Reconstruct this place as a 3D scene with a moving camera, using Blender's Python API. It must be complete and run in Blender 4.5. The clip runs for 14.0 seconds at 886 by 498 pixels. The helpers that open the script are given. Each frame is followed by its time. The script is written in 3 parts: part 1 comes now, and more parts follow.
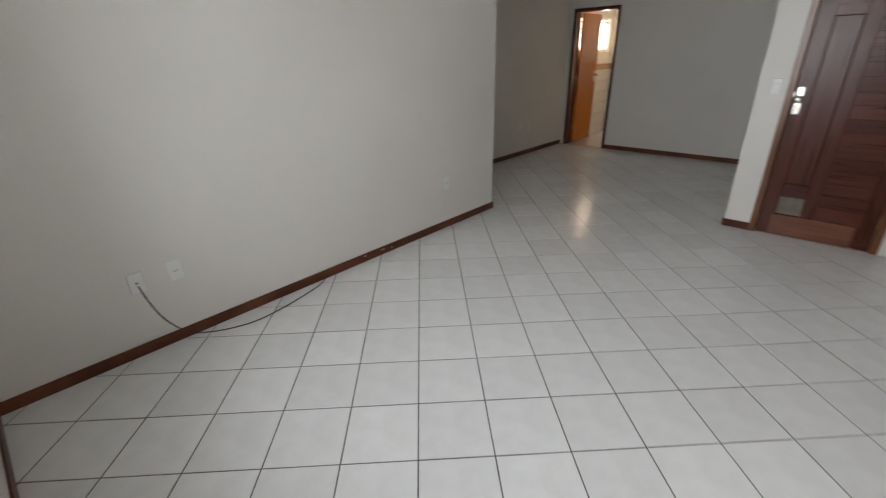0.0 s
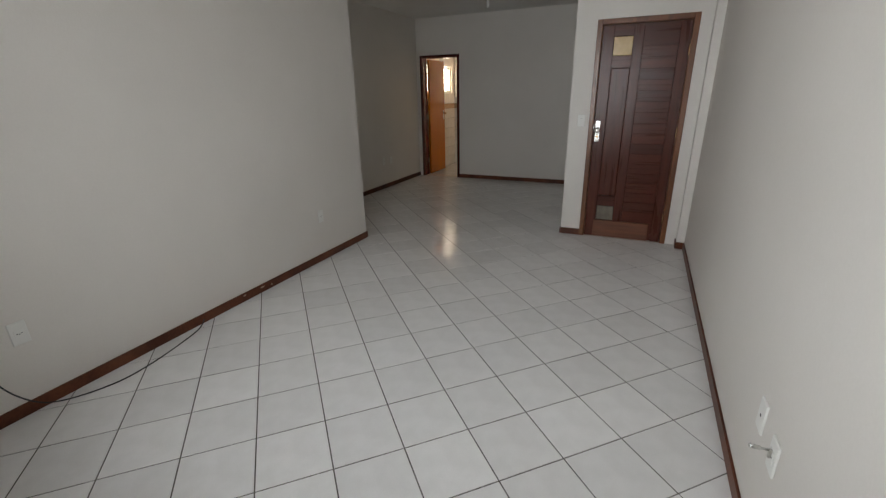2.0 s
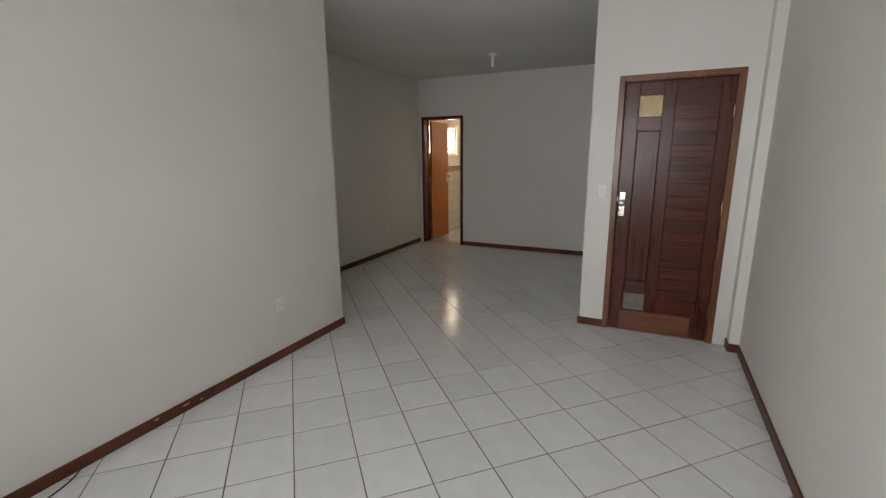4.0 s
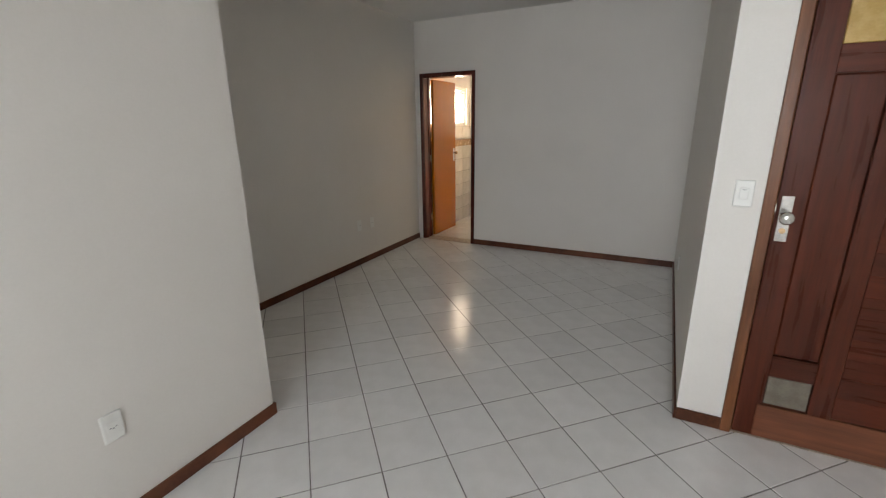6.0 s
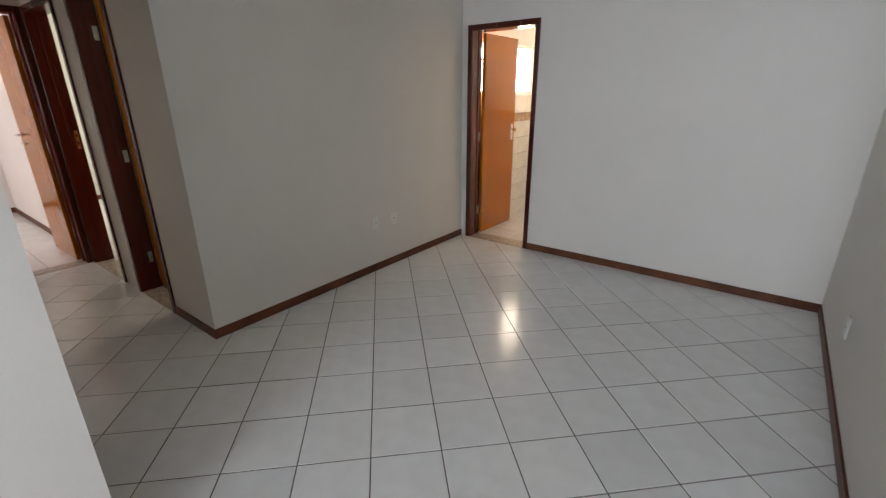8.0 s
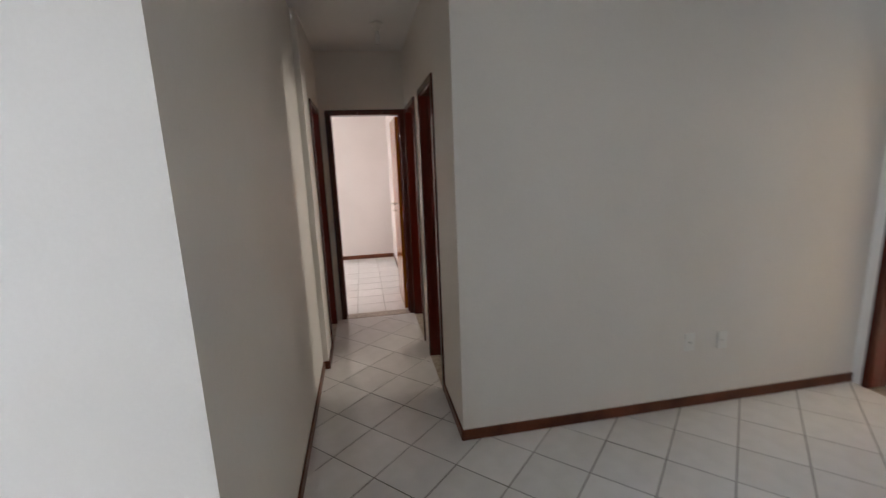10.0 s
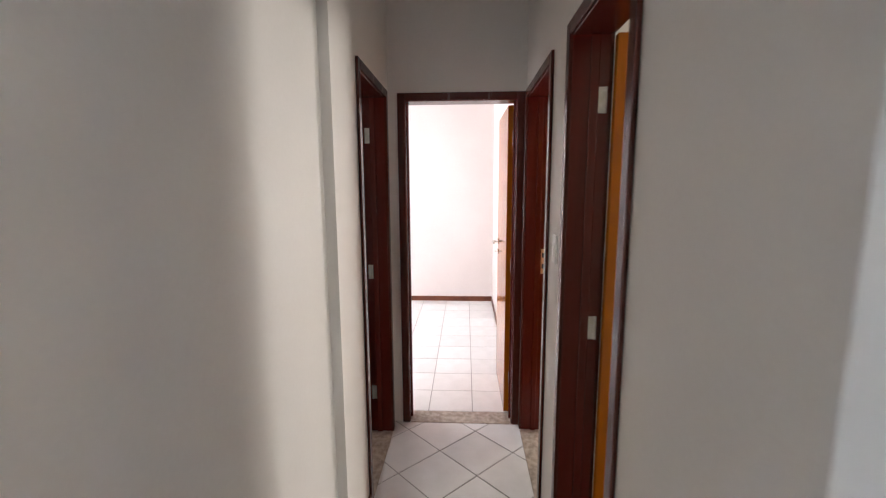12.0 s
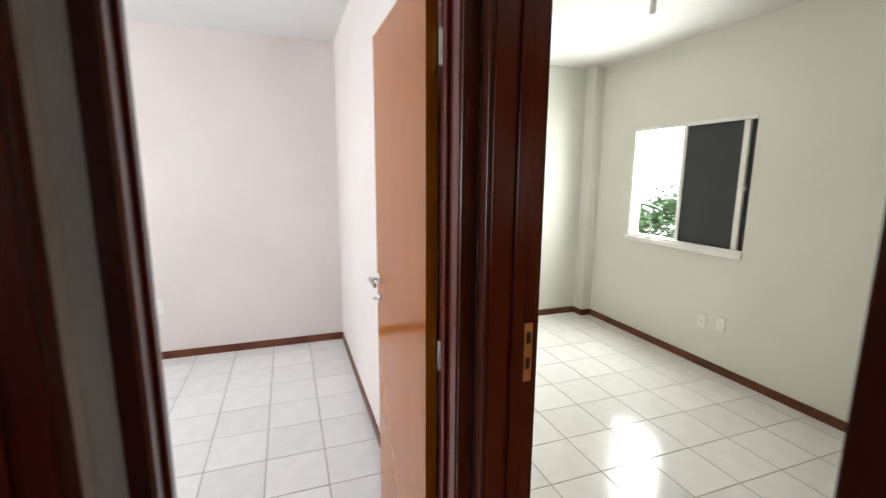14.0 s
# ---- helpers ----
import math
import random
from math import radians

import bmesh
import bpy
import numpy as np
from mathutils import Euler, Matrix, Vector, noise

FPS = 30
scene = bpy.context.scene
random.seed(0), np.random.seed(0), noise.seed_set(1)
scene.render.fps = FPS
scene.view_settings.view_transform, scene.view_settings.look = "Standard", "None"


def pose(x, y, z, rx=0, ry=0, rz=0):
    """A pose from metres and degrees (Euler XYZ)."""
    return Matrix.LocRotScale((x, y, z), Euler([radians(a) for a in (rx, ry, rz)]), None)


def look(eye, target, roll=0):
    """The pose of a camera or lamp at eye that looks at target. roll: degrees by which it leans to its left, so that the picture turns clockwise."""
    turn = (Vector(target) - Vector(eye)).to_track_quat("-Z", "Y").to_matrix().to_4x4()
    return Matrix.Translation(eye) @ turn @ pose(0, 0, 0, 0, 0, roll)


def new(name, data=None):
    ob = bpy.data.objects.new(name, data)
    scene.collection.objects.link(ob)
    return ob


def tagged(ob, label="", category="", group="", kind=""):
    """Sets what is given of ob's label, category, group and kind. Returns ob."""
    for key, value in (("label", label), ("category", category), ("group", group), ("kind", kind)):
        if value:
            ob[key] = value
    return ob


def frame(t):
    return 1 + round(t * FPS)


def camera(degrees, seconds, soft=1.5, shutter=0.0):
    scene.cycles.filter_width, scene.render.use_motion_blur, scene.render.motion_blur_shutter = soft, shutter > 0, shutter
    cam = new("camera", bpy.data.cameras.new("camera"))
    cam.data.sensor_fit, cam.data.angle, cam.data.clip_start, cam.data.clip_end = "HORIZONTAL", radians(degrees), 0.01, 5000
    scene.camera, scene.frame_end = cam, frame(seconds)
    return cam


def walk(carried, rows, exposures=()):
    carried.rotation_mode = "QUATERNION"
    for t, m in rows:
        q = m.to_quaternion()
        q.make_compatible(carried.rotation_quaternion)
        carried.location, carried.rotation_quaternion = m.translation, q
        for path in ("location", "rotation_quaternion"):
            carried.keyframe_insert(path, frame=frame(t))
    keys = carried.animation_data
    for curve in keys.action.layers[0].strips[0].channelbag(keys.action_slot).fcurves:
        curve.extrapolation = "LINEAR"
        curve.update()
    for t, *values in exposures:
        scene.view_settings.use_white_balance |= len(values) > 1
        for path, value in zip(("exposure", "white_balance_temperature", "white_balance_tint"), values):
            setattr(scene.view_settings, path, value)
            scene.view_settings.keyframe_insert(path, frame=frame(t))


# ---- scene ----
cam = camera(91.2, 14.0, soft=1.2, shutter=0.3)
PATH = [
    (0, (2.672, -3.693, 1.515), (1.434, -2.351, 0.7), -1.4),
    (0.5, (2.706, -3.861, 1.499), (1.827, -2.265, 0.675), -1.9),
    (1, (2.753, -3.95, 1.506), (2.02, -2.274, 0.698), -0.9),
    (1.5, (2.774, -3.968, 1.512), (2.014, -2.28, 0.755), -1.0),
    (2, (2.765, -3.953, 1.524), (1.986, -2.241, 0.846), -1.1),
    (2.5, (2.743, -3.865, 1.545), (1.95, -2.109, 1.012), -1.1),
    (5, (2.194, -2.3, 1.56), (1.322, -0.553, 1.13), 0.2),
    (5.5, (1.952, -1.877, 1.558), (1.084, -0.15, 1.043), -0.1),
    (6, (1.836, -1.467, 1.546), (0.962, 0.244, 0.99), -0.7),
    (6.5, (1.739, -1.085, 1.554), (0.855, 0.603, 0.946), -0.4),
    (7, (1.629, -0.728, 1.517), (0.723, 0.935, 0.873), -0.5),
    (9.5, (1.414, 0.215, 1.59), (-0.364, 0.972, 1.075), -2.1),
    (10, (1.113, 0.369, 1.629), (-0.819, 0.715, 1.245), -2.3),
    (10.5, (0.757, 0.44, 1.64), (-1.214, 0.497, 1.303), -0.5),
    (11, (0.256, 0.461, 1.644), (-1.722, 0.475, 1.347), -1.3),
    (11.5, (-0.272, 0.509, 1.657), (-2.252, 0.465, 1.376), -0.9),
    (12, (-0.744, 0.481, 1.637), (-2.719, 0.378, 1.342), -0.3),
    (12.5, (-1.242, 0.4, 1.645), (-3.216, 0.312, 1.334), -0.6),
    (13, (-1.744, 0.377, 1.643), (-3.715, 0.302, 1.313), -0.2),
    (13.5, (-2.199, 0.34, 1.613), (-4.158, 0.605, 1.306), 1.0),
    (14, (-2.547, 0.399, 1.604), (-4.403, 1.065, 1.268), 0.4),
]
walk(cam, [(t, look(eye, target, roll)) for t, eye, target, roll in PATH], exposures=[(0, -0.3, 7700, 16), (0.5, -0.48, 7700, 16), (2.5, -0.65, 7900, 16), (5, -0.02, 7900, 16), (7, 0.58, 7400, 15), (9.5, 0.92, 7000, 16), (10.5, 1.13, 6950, 16), (11, 1.72, 6850, 15), (12, 1.86, 6450, 16), (12.5, 1.87, 6250, 13), (13, 1.6, 6150, 11), (13.5, 1.35, 6150, 10), (14, 1.15, 6250, 7)])

# world and light
SUN_EL, SUN_AZ = radians(58), radians(90)
world = bpy.data.worlds.new("sky")
scene.world = world
world.use_nodes = True
wn = world.node_tree
sky = wn.nodes.new("ShaderNodeTexSky")
sky.sky_type, sky.sun_disc, sky.sun_elevation, sky.sun_rotation = "NISHITA", False, SUN_EL, SUN_AZ
wn.links.new(sky.outputs[0], wn.nodes["Background"].inputs[0])
wn.nodes["Background"].inputs[1].default_value = 0.12
sun = new("sun", bpy.data.lights.new("sun", "SUN"))
sun.data.energy, sun.data.angle, sun.data.color = 4.5, radians(0.6), (1, 0.95, 0.88)
sun.matrix_world = look((6 * math.cos(SUN_EL) * 10, 0, 60 * math.sin(SUN_EL)), (0, 0, 0))


def window_light(name, eye, target, w, h, watts, color):
    """Sky light that enters by one opening."""
    d = bpy.data.lights.new(name, "AREA")
    d.shape, d.size, d.size_y, d.energy, d.color = "RECTANGLE", w, h, watts, color
    ob = new(name, d)
    ob.matrix_world = look(eye, target)
    return ob


window_light("living_daylight", (1.5, -4.62, 1.6), (2.95, -1.2, 0.75), 2.2, 1.3, 118, (0.69, 0.84, 1.0))
window_light("kitchen_daylight", (-1.22, 4.55, 1.79), (3, 4.45, 1.3), 1.25, 0.5, 48, (1, 0.9, 0.73))
window_light("bedroom_daylight", (-5.2, -2.42, 1.6), (-5.2, 2, 1.2), 1.5, 1.2, 27, (0.92, 0.96, 1.0))
window_light("study_daylight", (-5.79, 3.84, 1.55), (-5.5, 0, 1.55), 0.5, 0.95, 33, (1.0, 1.0, 0.93))
window_light("bathroom_daylight", (-1.9, 3.84, 1.85), (-1.95, 1, 1.2), 0.7, 0.5, 8, (1, 0.98, 0.86))
window_light("suite_daylight", (-1.7, -2.98, 1.6), (-2.2, 0, 1.2), 1.2, 1.1, 4, (1, 0.97, 0.92))


# materials
def shader(name, rough=0.5, metal=0.0):
    m = bpy.data.materials.new(name)
    m.use_nodes = True
    b = m.node_tree.nodes["Principled BSDF"]
    b.inputs["Roughness"].default_value, b.inputs["Metallic"].default_value = rough, metal
    return m, m.node_tree, b


def grained(name, light, dark, scale=(1, 1, 1), size=6.0, rough=0.5, bump=0.02, metal=0.0, fine=120.0, vary=0.0, detail=5.0, spread=(0.35, 0.65), spec=0.5):
    """A surface with colour variation at two scales, uneven gloss and fine relief."""
    m, t, b = shader(name, rough, metal)
    b.inputs["Specular IOR Level"].default_value = spec
    n, l = t.nodes, t.links
    co = n.new("ShaderNodeTexCoord")
    mp = n.new("ShaderNodeMapping")
    mp.inputs["Scale"].default_value = scale
    l.new(co.outputs["Object"], mp.inputs["Vector"])
    big = n.new("ShaderNodeTexNoise")
    big.inputs["Scale"].default_value, big.inputs["Detail"].default_value = size, detail
    l.new(mp.outputs[0], big.inputs["Vector"])
    sm = n.new("ShaderNodeTexNoise")
    sm.inputs["Scale"].default_value, sm.inputs["Detail"].default_value = fine, 3
    l.new(mp.outputs[0], sm.inputs["Vector"])
    ramp = n.new("ShaderNodeValToRGB")
    ramp.color_ramp.elements[0].position, ramp.color_ramp.elements[1].position = spread
    ramp.color_ramp.elements[0].color, ramp.color_ramp.elements[1].color = (*dark, 1), (*light, 1)
    add = n.new("ShaderNodeMath")
    add.operation = "MULTIPLY_ADD"
    l.new(sm.outputs[0], add.inputs[0])
    add.inputs[1].default_value = 0.35
    l.new(big.outputs[0], add.inputs[2])
    sub = n.new("ShaderNodeMath")
    sub.operation = "SUBTRACT"
    l.new(add.outputs[0], sub.inputs[0])
    sub.inputs[1].default_value = 0.175
    l.new(sub.outputs[0], ramp.inputs[0])
    out = ramp.outputs[0]
    if vary:
        info = n.new("ShaderNodeObjectInfo")
        hsv = n.new("ShaderNodeHueSaturation")
        rng = n.new("ShaderNodeMapRange")
        rng.inputs["To Min"].default_value, rng.inputs["To Max"].default_value = 1 - vary, 1 + vary
        l.new(info.outputs["Random"], rng.inputs["Value"])
        l.new(rng.outputs[0], hsv.inputs["Value"])
        l.new(out, hsv.inputs["Color"])
        out = hsv.outputs[0]
    l.new(out, b.inputs["Base Color"])
    rr = n.new("ShaderNodeMapRange")
    rr.inputs["To Min"].default_value, rr.inputs["To Max"].default_value = rough * 0.8, min(1, rough * 1.25)
    l.new(big.outputs[0], rr.inputs["Value"])
    l.new(rr.outputs[0], b.inputs["Roughness"])
    bp = n.new("ShaderNodeBump")
    bp.inputs["Strength"].default_value, bp.inputs["Distance"].default_value = 0.35, bump
    l.new(sm.outputs[0], bp.inputs["Height"])
    l.new(bp.outputs[0], b.inputs["Normal"])
    return m


def plain(name, color, rough=0.4, metal=0.0):
    m, t, b = shader(name, rough, metal)
    b.inputs["Base Color"].default_value = (*color, 1)
    return m


M_WALL = grained("wall_paint", (0.765, 0.725, 0.675), (0.72, 0.68, 0.63), size=1.3, rough=0.55, bump=0.001, fine=90, spread=(0.3, 0.7))
M_WALL_PINK = grained("bedroom_paint", (0.76, 0.68, 0.645), (0.71, 0.63, 0.595), size=1.3, rough=0.6, bump=0.001, fine=90)
M_WALL_GREEN = grained("study_paint", (0.70, 0.70, 0.635), (0.66, 0.66, 0.595), size=1.3, rough=0.6, bump=0.001, fine=90)
M_CEIL = grained("ceiling_paint", (0.74, 0.73, 0.71), (0.69, 0.68, 0.66), size=1.0, rough=0.7, bump=0.002, fine=80)
M_TILE = grained("ceramic_tile", (0.80, 0.785, 0.77), (0.745, 0.73, 0.712), size=9, rough=0.145, bump=0.0006, fine=160, vary=0.05)
M_GROUT = grained("grout", (0.15, 0.135, 0.12), (0.085, 0.076, 0.066), size=5, rough=0.9, bump=0.003)
M_GROUT_PALE = grained("pale_grout", (0.36, 0.34, 0.32), (0.25, 0.235, 0.22), size=5, rough=0.9, bump=0.003)
M_WTILE = grained("wall_tile", (0.74, 0.70, 0.64), (0.66, 0.62, 0.56), size=9, rough=0.16, bump=0.0006, fine=140, vary=0.03)
M_TILE_JOINT = grained("tile_joint", (0.24, 0.2, 0.16), (0.15, 0.12, 0.09), size=6, rough=0.9, bump=0.002)
M_BAND = grained("tile_band", (0.42, 0.29, 0.18), (0.30, 0.20, 0.12), size=14, rough=0.25, bump=0.001)
M_BASE = grained("baseboard_wood", (0.165, 0.052, 0.024), (0.085, 0.025, 0.012), scale=(1, 1, 1), size=5, rough=0.38, bump=0.001, fine=60, spec=0.3)
M_JAMB = grained("mahogany", (0.125, 0.013, 0.008), (0.075, 0.007, 0.004), scale=(14, 14, 1), size=1.6, rough=0.22, bump=0.00003, fine=12, spec=0.4, spread=(0.0, 1.0))
M_CASE = grained("casing_wood", (0.095, 0.017, 0.009), (0.05, 0.009, 0.005), scale=(14, 14, 1), size=1.8, rough=0.25, bump=0.00003, fine=12, spec=0.4, spread=(0.0, 1.0))
M_ECASE = grained("entry_casing_wood", (0.2, 0.066, 0.022), (0.12, 0.038, 0.013), scale=(14, 14, 1), size=1.8, rough=0.3, bump=0.0015, fine=12)
M_LEAF = grained("amber_veneer", (0.43, 0.12, 0.004), (0.36, 0.097, 0.003), scale=(5, 5, 0.7), size=1.6, rough=0.13, bump=0.00002, fine=14, spread=(0.0, 1.0), spec=0.35)
M_STILE = grained("entry_stile_wood", (0.1, 0.021, 0.009), (0.064, 0.012, 0.005), scale=(16, 16, 1), size=1.7, rough=0.28, bump=0.0006, fine=12, spec=0.3)
M_SLAT = grained("entry_slat_wood", (0.095, 0.02, 0.009), (0.064, 0.012, 0.005), scale=(1, 16, 16), size=1.8, rough=0.28, bump=0.0006, fine=12, vary=0.2, spec=0.3)
M_KICK = grained("kick_board_wood", (0.2, 0.062, 0.026), (0.12, 0.034, 0.014), scale=(1, 16, 16), size=2, rough=0.4, bump=0.0012, fine=12)
M_GRANITE = grained("granite", (0.50, 0.42, 0.34), (0.27, 0.21, 0.16), size=30, rough=0.3, bump=0.0008, fine=260, detail=8)
M_CHROME = grained("brushed_chrome", (0.78, 0.77, 0.74), (0.62, 0.61, 0.58), size=20, rough=0.22, bump=0.0003, metal=1.0)
M_STEEL = grained("hinge_steel", (0.62, 0.6, 0.56), (0.45, 0.43, 0.39), size=20, rough=0.38, bump=0.0005, metal=1.0)
M_BRASS = grained("strike_brass", (0.62, 0.42, 0.25), (0.46, 0.29, 0.16), size=20, rough=0.35, bump=0.0005, metal=1.0)
M_PLASTIC = plain("white_plastic", (0.80, 0.79, 0.75), 0.35)
M_HOLE = plain("black_plastic", (0.015, 0.015, 0.016), 0.45)
M_CABLE = plain("cable_rubber", (0.02, 0.02, 0.022), 0.5)
M_ALU = grained("white_aluminium", (0.82, 0.82, 0.79), (0.76, 0.76, 0.73), size=5, rough=0.3, bump=0.0004)
M_SHADE = grained("shutter_panel", (0.028, 0.032, 0.034), (0.02, 0.023, 0.025), size=3, rough=0.55, bump=0.001)
M_AMBERGLASS = grained("amber_glass", (0.55, 0.36, 0.13), (0.46, 0.29, 0.09), size=18, rough=0.25, bump=0.003)
M_GREYGLASS = grained("grey_glass", (0.20, 0.17, 0.13), (0.15, 0.125, 0.095), size=18, rough=0.2, bump=0.003)
M_BULB = plain("milk_glass", (0.82, 0.82, 0.80), 0.2)
M_BARK = grained("bark", (0.16, 0.11, 0.07), (0.07, 0.05, 0.03), scale=(4, 4, 1), size=4, rough=0.9, bump=0.03, fine=30)
M_FOLIAGE = grained("foliage", (0.13, 0.22, 0.09), (0.08, 0.14, 0.05), size=2, rough=0.55, bump=0.01)
M_GROUND = grained("yard_concrete", (0.40, 0.38, 0.35), (0.28, 0.265, 0.24), size=0.4, rough=0.9, bump=0.02, fine=20)
m, t, b = shader("clear_glass", 0.02)
b.inputs["Transmission Weight"].default_value, b.inputs["IOR"].default_value = 1.0, 1.45
M_GLASS = m


# building helpers
def box(bm, x0, x1, y0, y1, z0, z1):
    x0, x1, y0, y1, z0, z1 = min(x0, x1), max(x0, x1), min(y0, y1), max(y0, y1), min(z0, z1), max(z0, z1)
    v = [bm.verts.new(p) for p in ((x0, y0, z0), (x1, y0, z0), (x1, y1, z0), (x0, y1, z0), (x0, y0, z1), (x1, y0, z1), (x1, y1, z1), (x0, y1, z1))]
    for f in ((0, 3, 2, 1), (4, 5, 6, 7), (0, 1, 5, 4), (1, 2, 6, 5), (2, 3, 7, 6), (3, 0, 4, 7)):
        bm.faces.new([v[i] for i in f])
    return bm


def block(x0, x1, y0, y1, z0, z1, bevel=0.0, segs=2):
    bm = box(bmesh.new(), x0, x1, y0, y1, z0, z1)
    if bevel:
        bmesh.ops.bevel(bm, geom=list(bm.edges), offset=bevel, segments=segs, affect="EDGES", profile=0.5)
    return bm


def tube(r0, r1, h, axis="z", at=(0, 0, 0), n=24, bevel=0.0):
    bm = bmesh.new()
    bmesh.ops.create_cone(bm, cap_ends=True, segments=n, radius1=r0, radius2=r1, depth=h)
    if bevel:
        bmesh.ops.bevel(bm, geom=[e for e in bm.edges if len([f for f in e.link_faces if len(f.verts) > 4])], offset=bevel, segments=2, affect="EDGES")
    turn = {"z": Matrix(), "x": Matrix.Rotation(radians(90), 4, "Y"), "y": Matrix.Rotation(radians(-90), 4, "X")}[axis]
    bmesh.ops.transform(bm, matrix=Matrix.Translation(at) @ turn, verts=bm.verts)
    return bm


def lathe(profile, n=28, at=(0, 0, 0), axis="z"):
    """A turned body from (radius, height) pairs."""
    bm = bmesh.new()
    rings = [[bm.verts.new((r * math.cos(2 * math.pi * i / n), r * math.sin(2 * math.pi * i / n), h)) for i in range(n)] for r, h in profile]
    for a, c in zip(rings, rings[1:]):
        for i in range(n):
            bm.faces.new((a[i], a[(i + 1) % n], c[(i + 1) % n], c[i]))
    bm.faces.new(rings[0][::-1]), bm.faces.new(rings[-1])
    bmesh.ops.recalc_face_normals(bm, faces=bm.faces)
    turn = {"z": Matrix(), "x": Matrix.Rotation(radians(90), 4, "Y"), "y": Matrix.Rotation(radians(-90), 4, "X")}[axis]
    bmesh.ops.transform(bm, matrix=Matrix.Translation(at) @ turn, verts=bm.verts)
    return bm


def mesh_of(name, bm, material, smooth=False):
    me = bpy.data.meshes.new(name)
    bm.to_mesh(me)
    bm.free()
    me.materials.append(material)
    if smooth:
        me.shade_smooth()
    return me


def part(name, bm, material, parent, label="", smooth=False):
    ob = new(name, mesh_of(name, bm, material, smooth))
    ob.parent = parent
    return tagged(ob, label)


def structure(name, bm, material, label, category):
    return tagged(new(name, mesh_of(name, bm, material)), label, category, kind="structure")


def thing(name, m, label, category, group="", kind=""):
    ob = new(name)
    ob.matrix_world = m
    ob.empty_display_size = 0.1
    return tagged(ob, label, category, group, kind)


# rooms
H = 2.76
X_R, Y_BACK, Y_FAR, Y_ENTRY, X_DIN, X_LB, Y_C = 3.27, -3.98, 3.69, 0.885, 2.035, -1.172, 0.858
X_L, Y_S, Y_P = 0.042, -0.05, -0.008
X_END, X_BED, T = -3.55, -6.74, 0.13


def wall(name, along, a0, a1, f0, f1, holes=(), material=None, label="smooth off-white painted plaster wall"):
    """A wall from a0 to a1 along x or y, between faces f0 and f1, with holes (start, end, bottom, top)."""
    bm = bmesh.new()

    def piece(s, e, z0, z1):
        if e - s > 1e-4 and z1 - z0 > 1e-4:
            box(bm, *((s, e, f0, f1) if along == "x" else (f0, f1, s, e)), z0, z1)

    at = a0
    for s, e, z0, z1 in sorted(holes):
        piece(at, s, -0.05, H)
        piece(s, e, -0.05, z0)
        piece(s, e, z1, H)
        at = e
    piece(at, a1, -0.05, H)
    bmesh.ops.remove_doubles(bm, verts=bm.verts, dist=1e-5)
    return structure(name, bm, material or M_WALL, label, "wall")


D_TOP = 2.2
wall("wall_living_left", "y", Y_BACK, Y_S, X_L - T, X_L)
wall("wall_corridor_south", "x", X_END, X_L - T, Y_S - T, Y_S, [(-3.44, -2.765, -0.05, D_TOP - 0.02)])
wall("wall_corridor_pier", "x", X_END, -2.365, Y_S, Y_P, [(-3.44, -2.765, -0.05, D_TOP - 0.02)], label="slightly thicker stretch of painted corridor wall")
wall("wall_corridor_end", "y", -3.0, Y_C, X_END - T, X_END, [(0.085, 0.815, -0.05, D_TOP - 0.02)])
wall("wall_corridor_north", "x", X_END, X_LB, Y_C, Y_C + T, [(-3.50, -2.738, -0.05, D_TOP - 0.02), (-2.395, -1.785, -0.05, D_TOP - 0.02)])
wall("wall_dining_left", "y", Y_C + T, Y_FAR, X_LB - T, X_LB)
wall("wall_dining_far", "x", X_LB - T, X_DIN + T, Y_FAR, Y_FAR + T + 0.04, [(-1.07, -0.362, -0.05, 2.135)])
wall("wall_dining_right", "y", Y_ENTRY + T, Y_FAR, X_DIN, X_DIN + T)
wall("wall_entry", "x", X_DIN, X_R + T, Y_ENTRY, Y_ENTRY + T, [(2.268, 3.07, -0.05, 2.13)])
wall("wall_living_right", "y", Y_BACK, Y_ENTRY, X_R, X_R + T)
structure("wall_entry_column", box(bmesh.new(), 3.2, X_R, 0.765, Y_ENTRY, -0.05, H), M_WALL, "narrow painted column beside the entry door", "column")
wall("wall_living_window", "x", -T, X_R + T, Y_BACK - 0.16, Y_BACK, [(0.95, 3.1, 0.95, 2.2)])
wall("wall_entry_hall", "x", X_DIN + T, 3.5, 2.2, 2.33, label="plain landing wall behind the entry door")
wall("wall_landing", "y", Y_ENTRY + T, 2.33, 3.4, 3.5, label="plain landing wall behind the entry door")
wall("wall_bedroom_far", "y", -2.4, Y_C, X_BED - T, X_BED, material=M_WALL_PINK, label="pale pinkish painted bedroom wall")
wall("wall_bedroom_right", "x", X_BED, X_END - T, Y_C, Y_C + T, material=M_WALL_PINK, label="pale painted bedroom wall behind the open door")
wall("wall_bedroom_window", "x", X_BED, X_END - T, -2.4, -2.27, [(-5.95, -4.45, 1.0, 2.2)], material=M_WALL_PINK, label="pale painted bedroom wall with a window")
wall("wall_study_far", "y", Y_C + T, Y_FAR, X_BED - T, X_BED, material=M_WALL_GREEN, label="pale greenish-white painted wall")
wall("wall_study_window", "x", X_BED - T, -2.53, Y_FAR, Y_FAR + T, [(-6.08, -4.875, 1.0, 2.065)], material=M_WALL_GREEN, label="pale greenish-white painted wall with a sliding window")
wall("wall_study_divider", "y", Y_C + T, Y_FAR, -2.64, -2.53, material=M_WALL_GREEN, label="pale painted dividing wall")
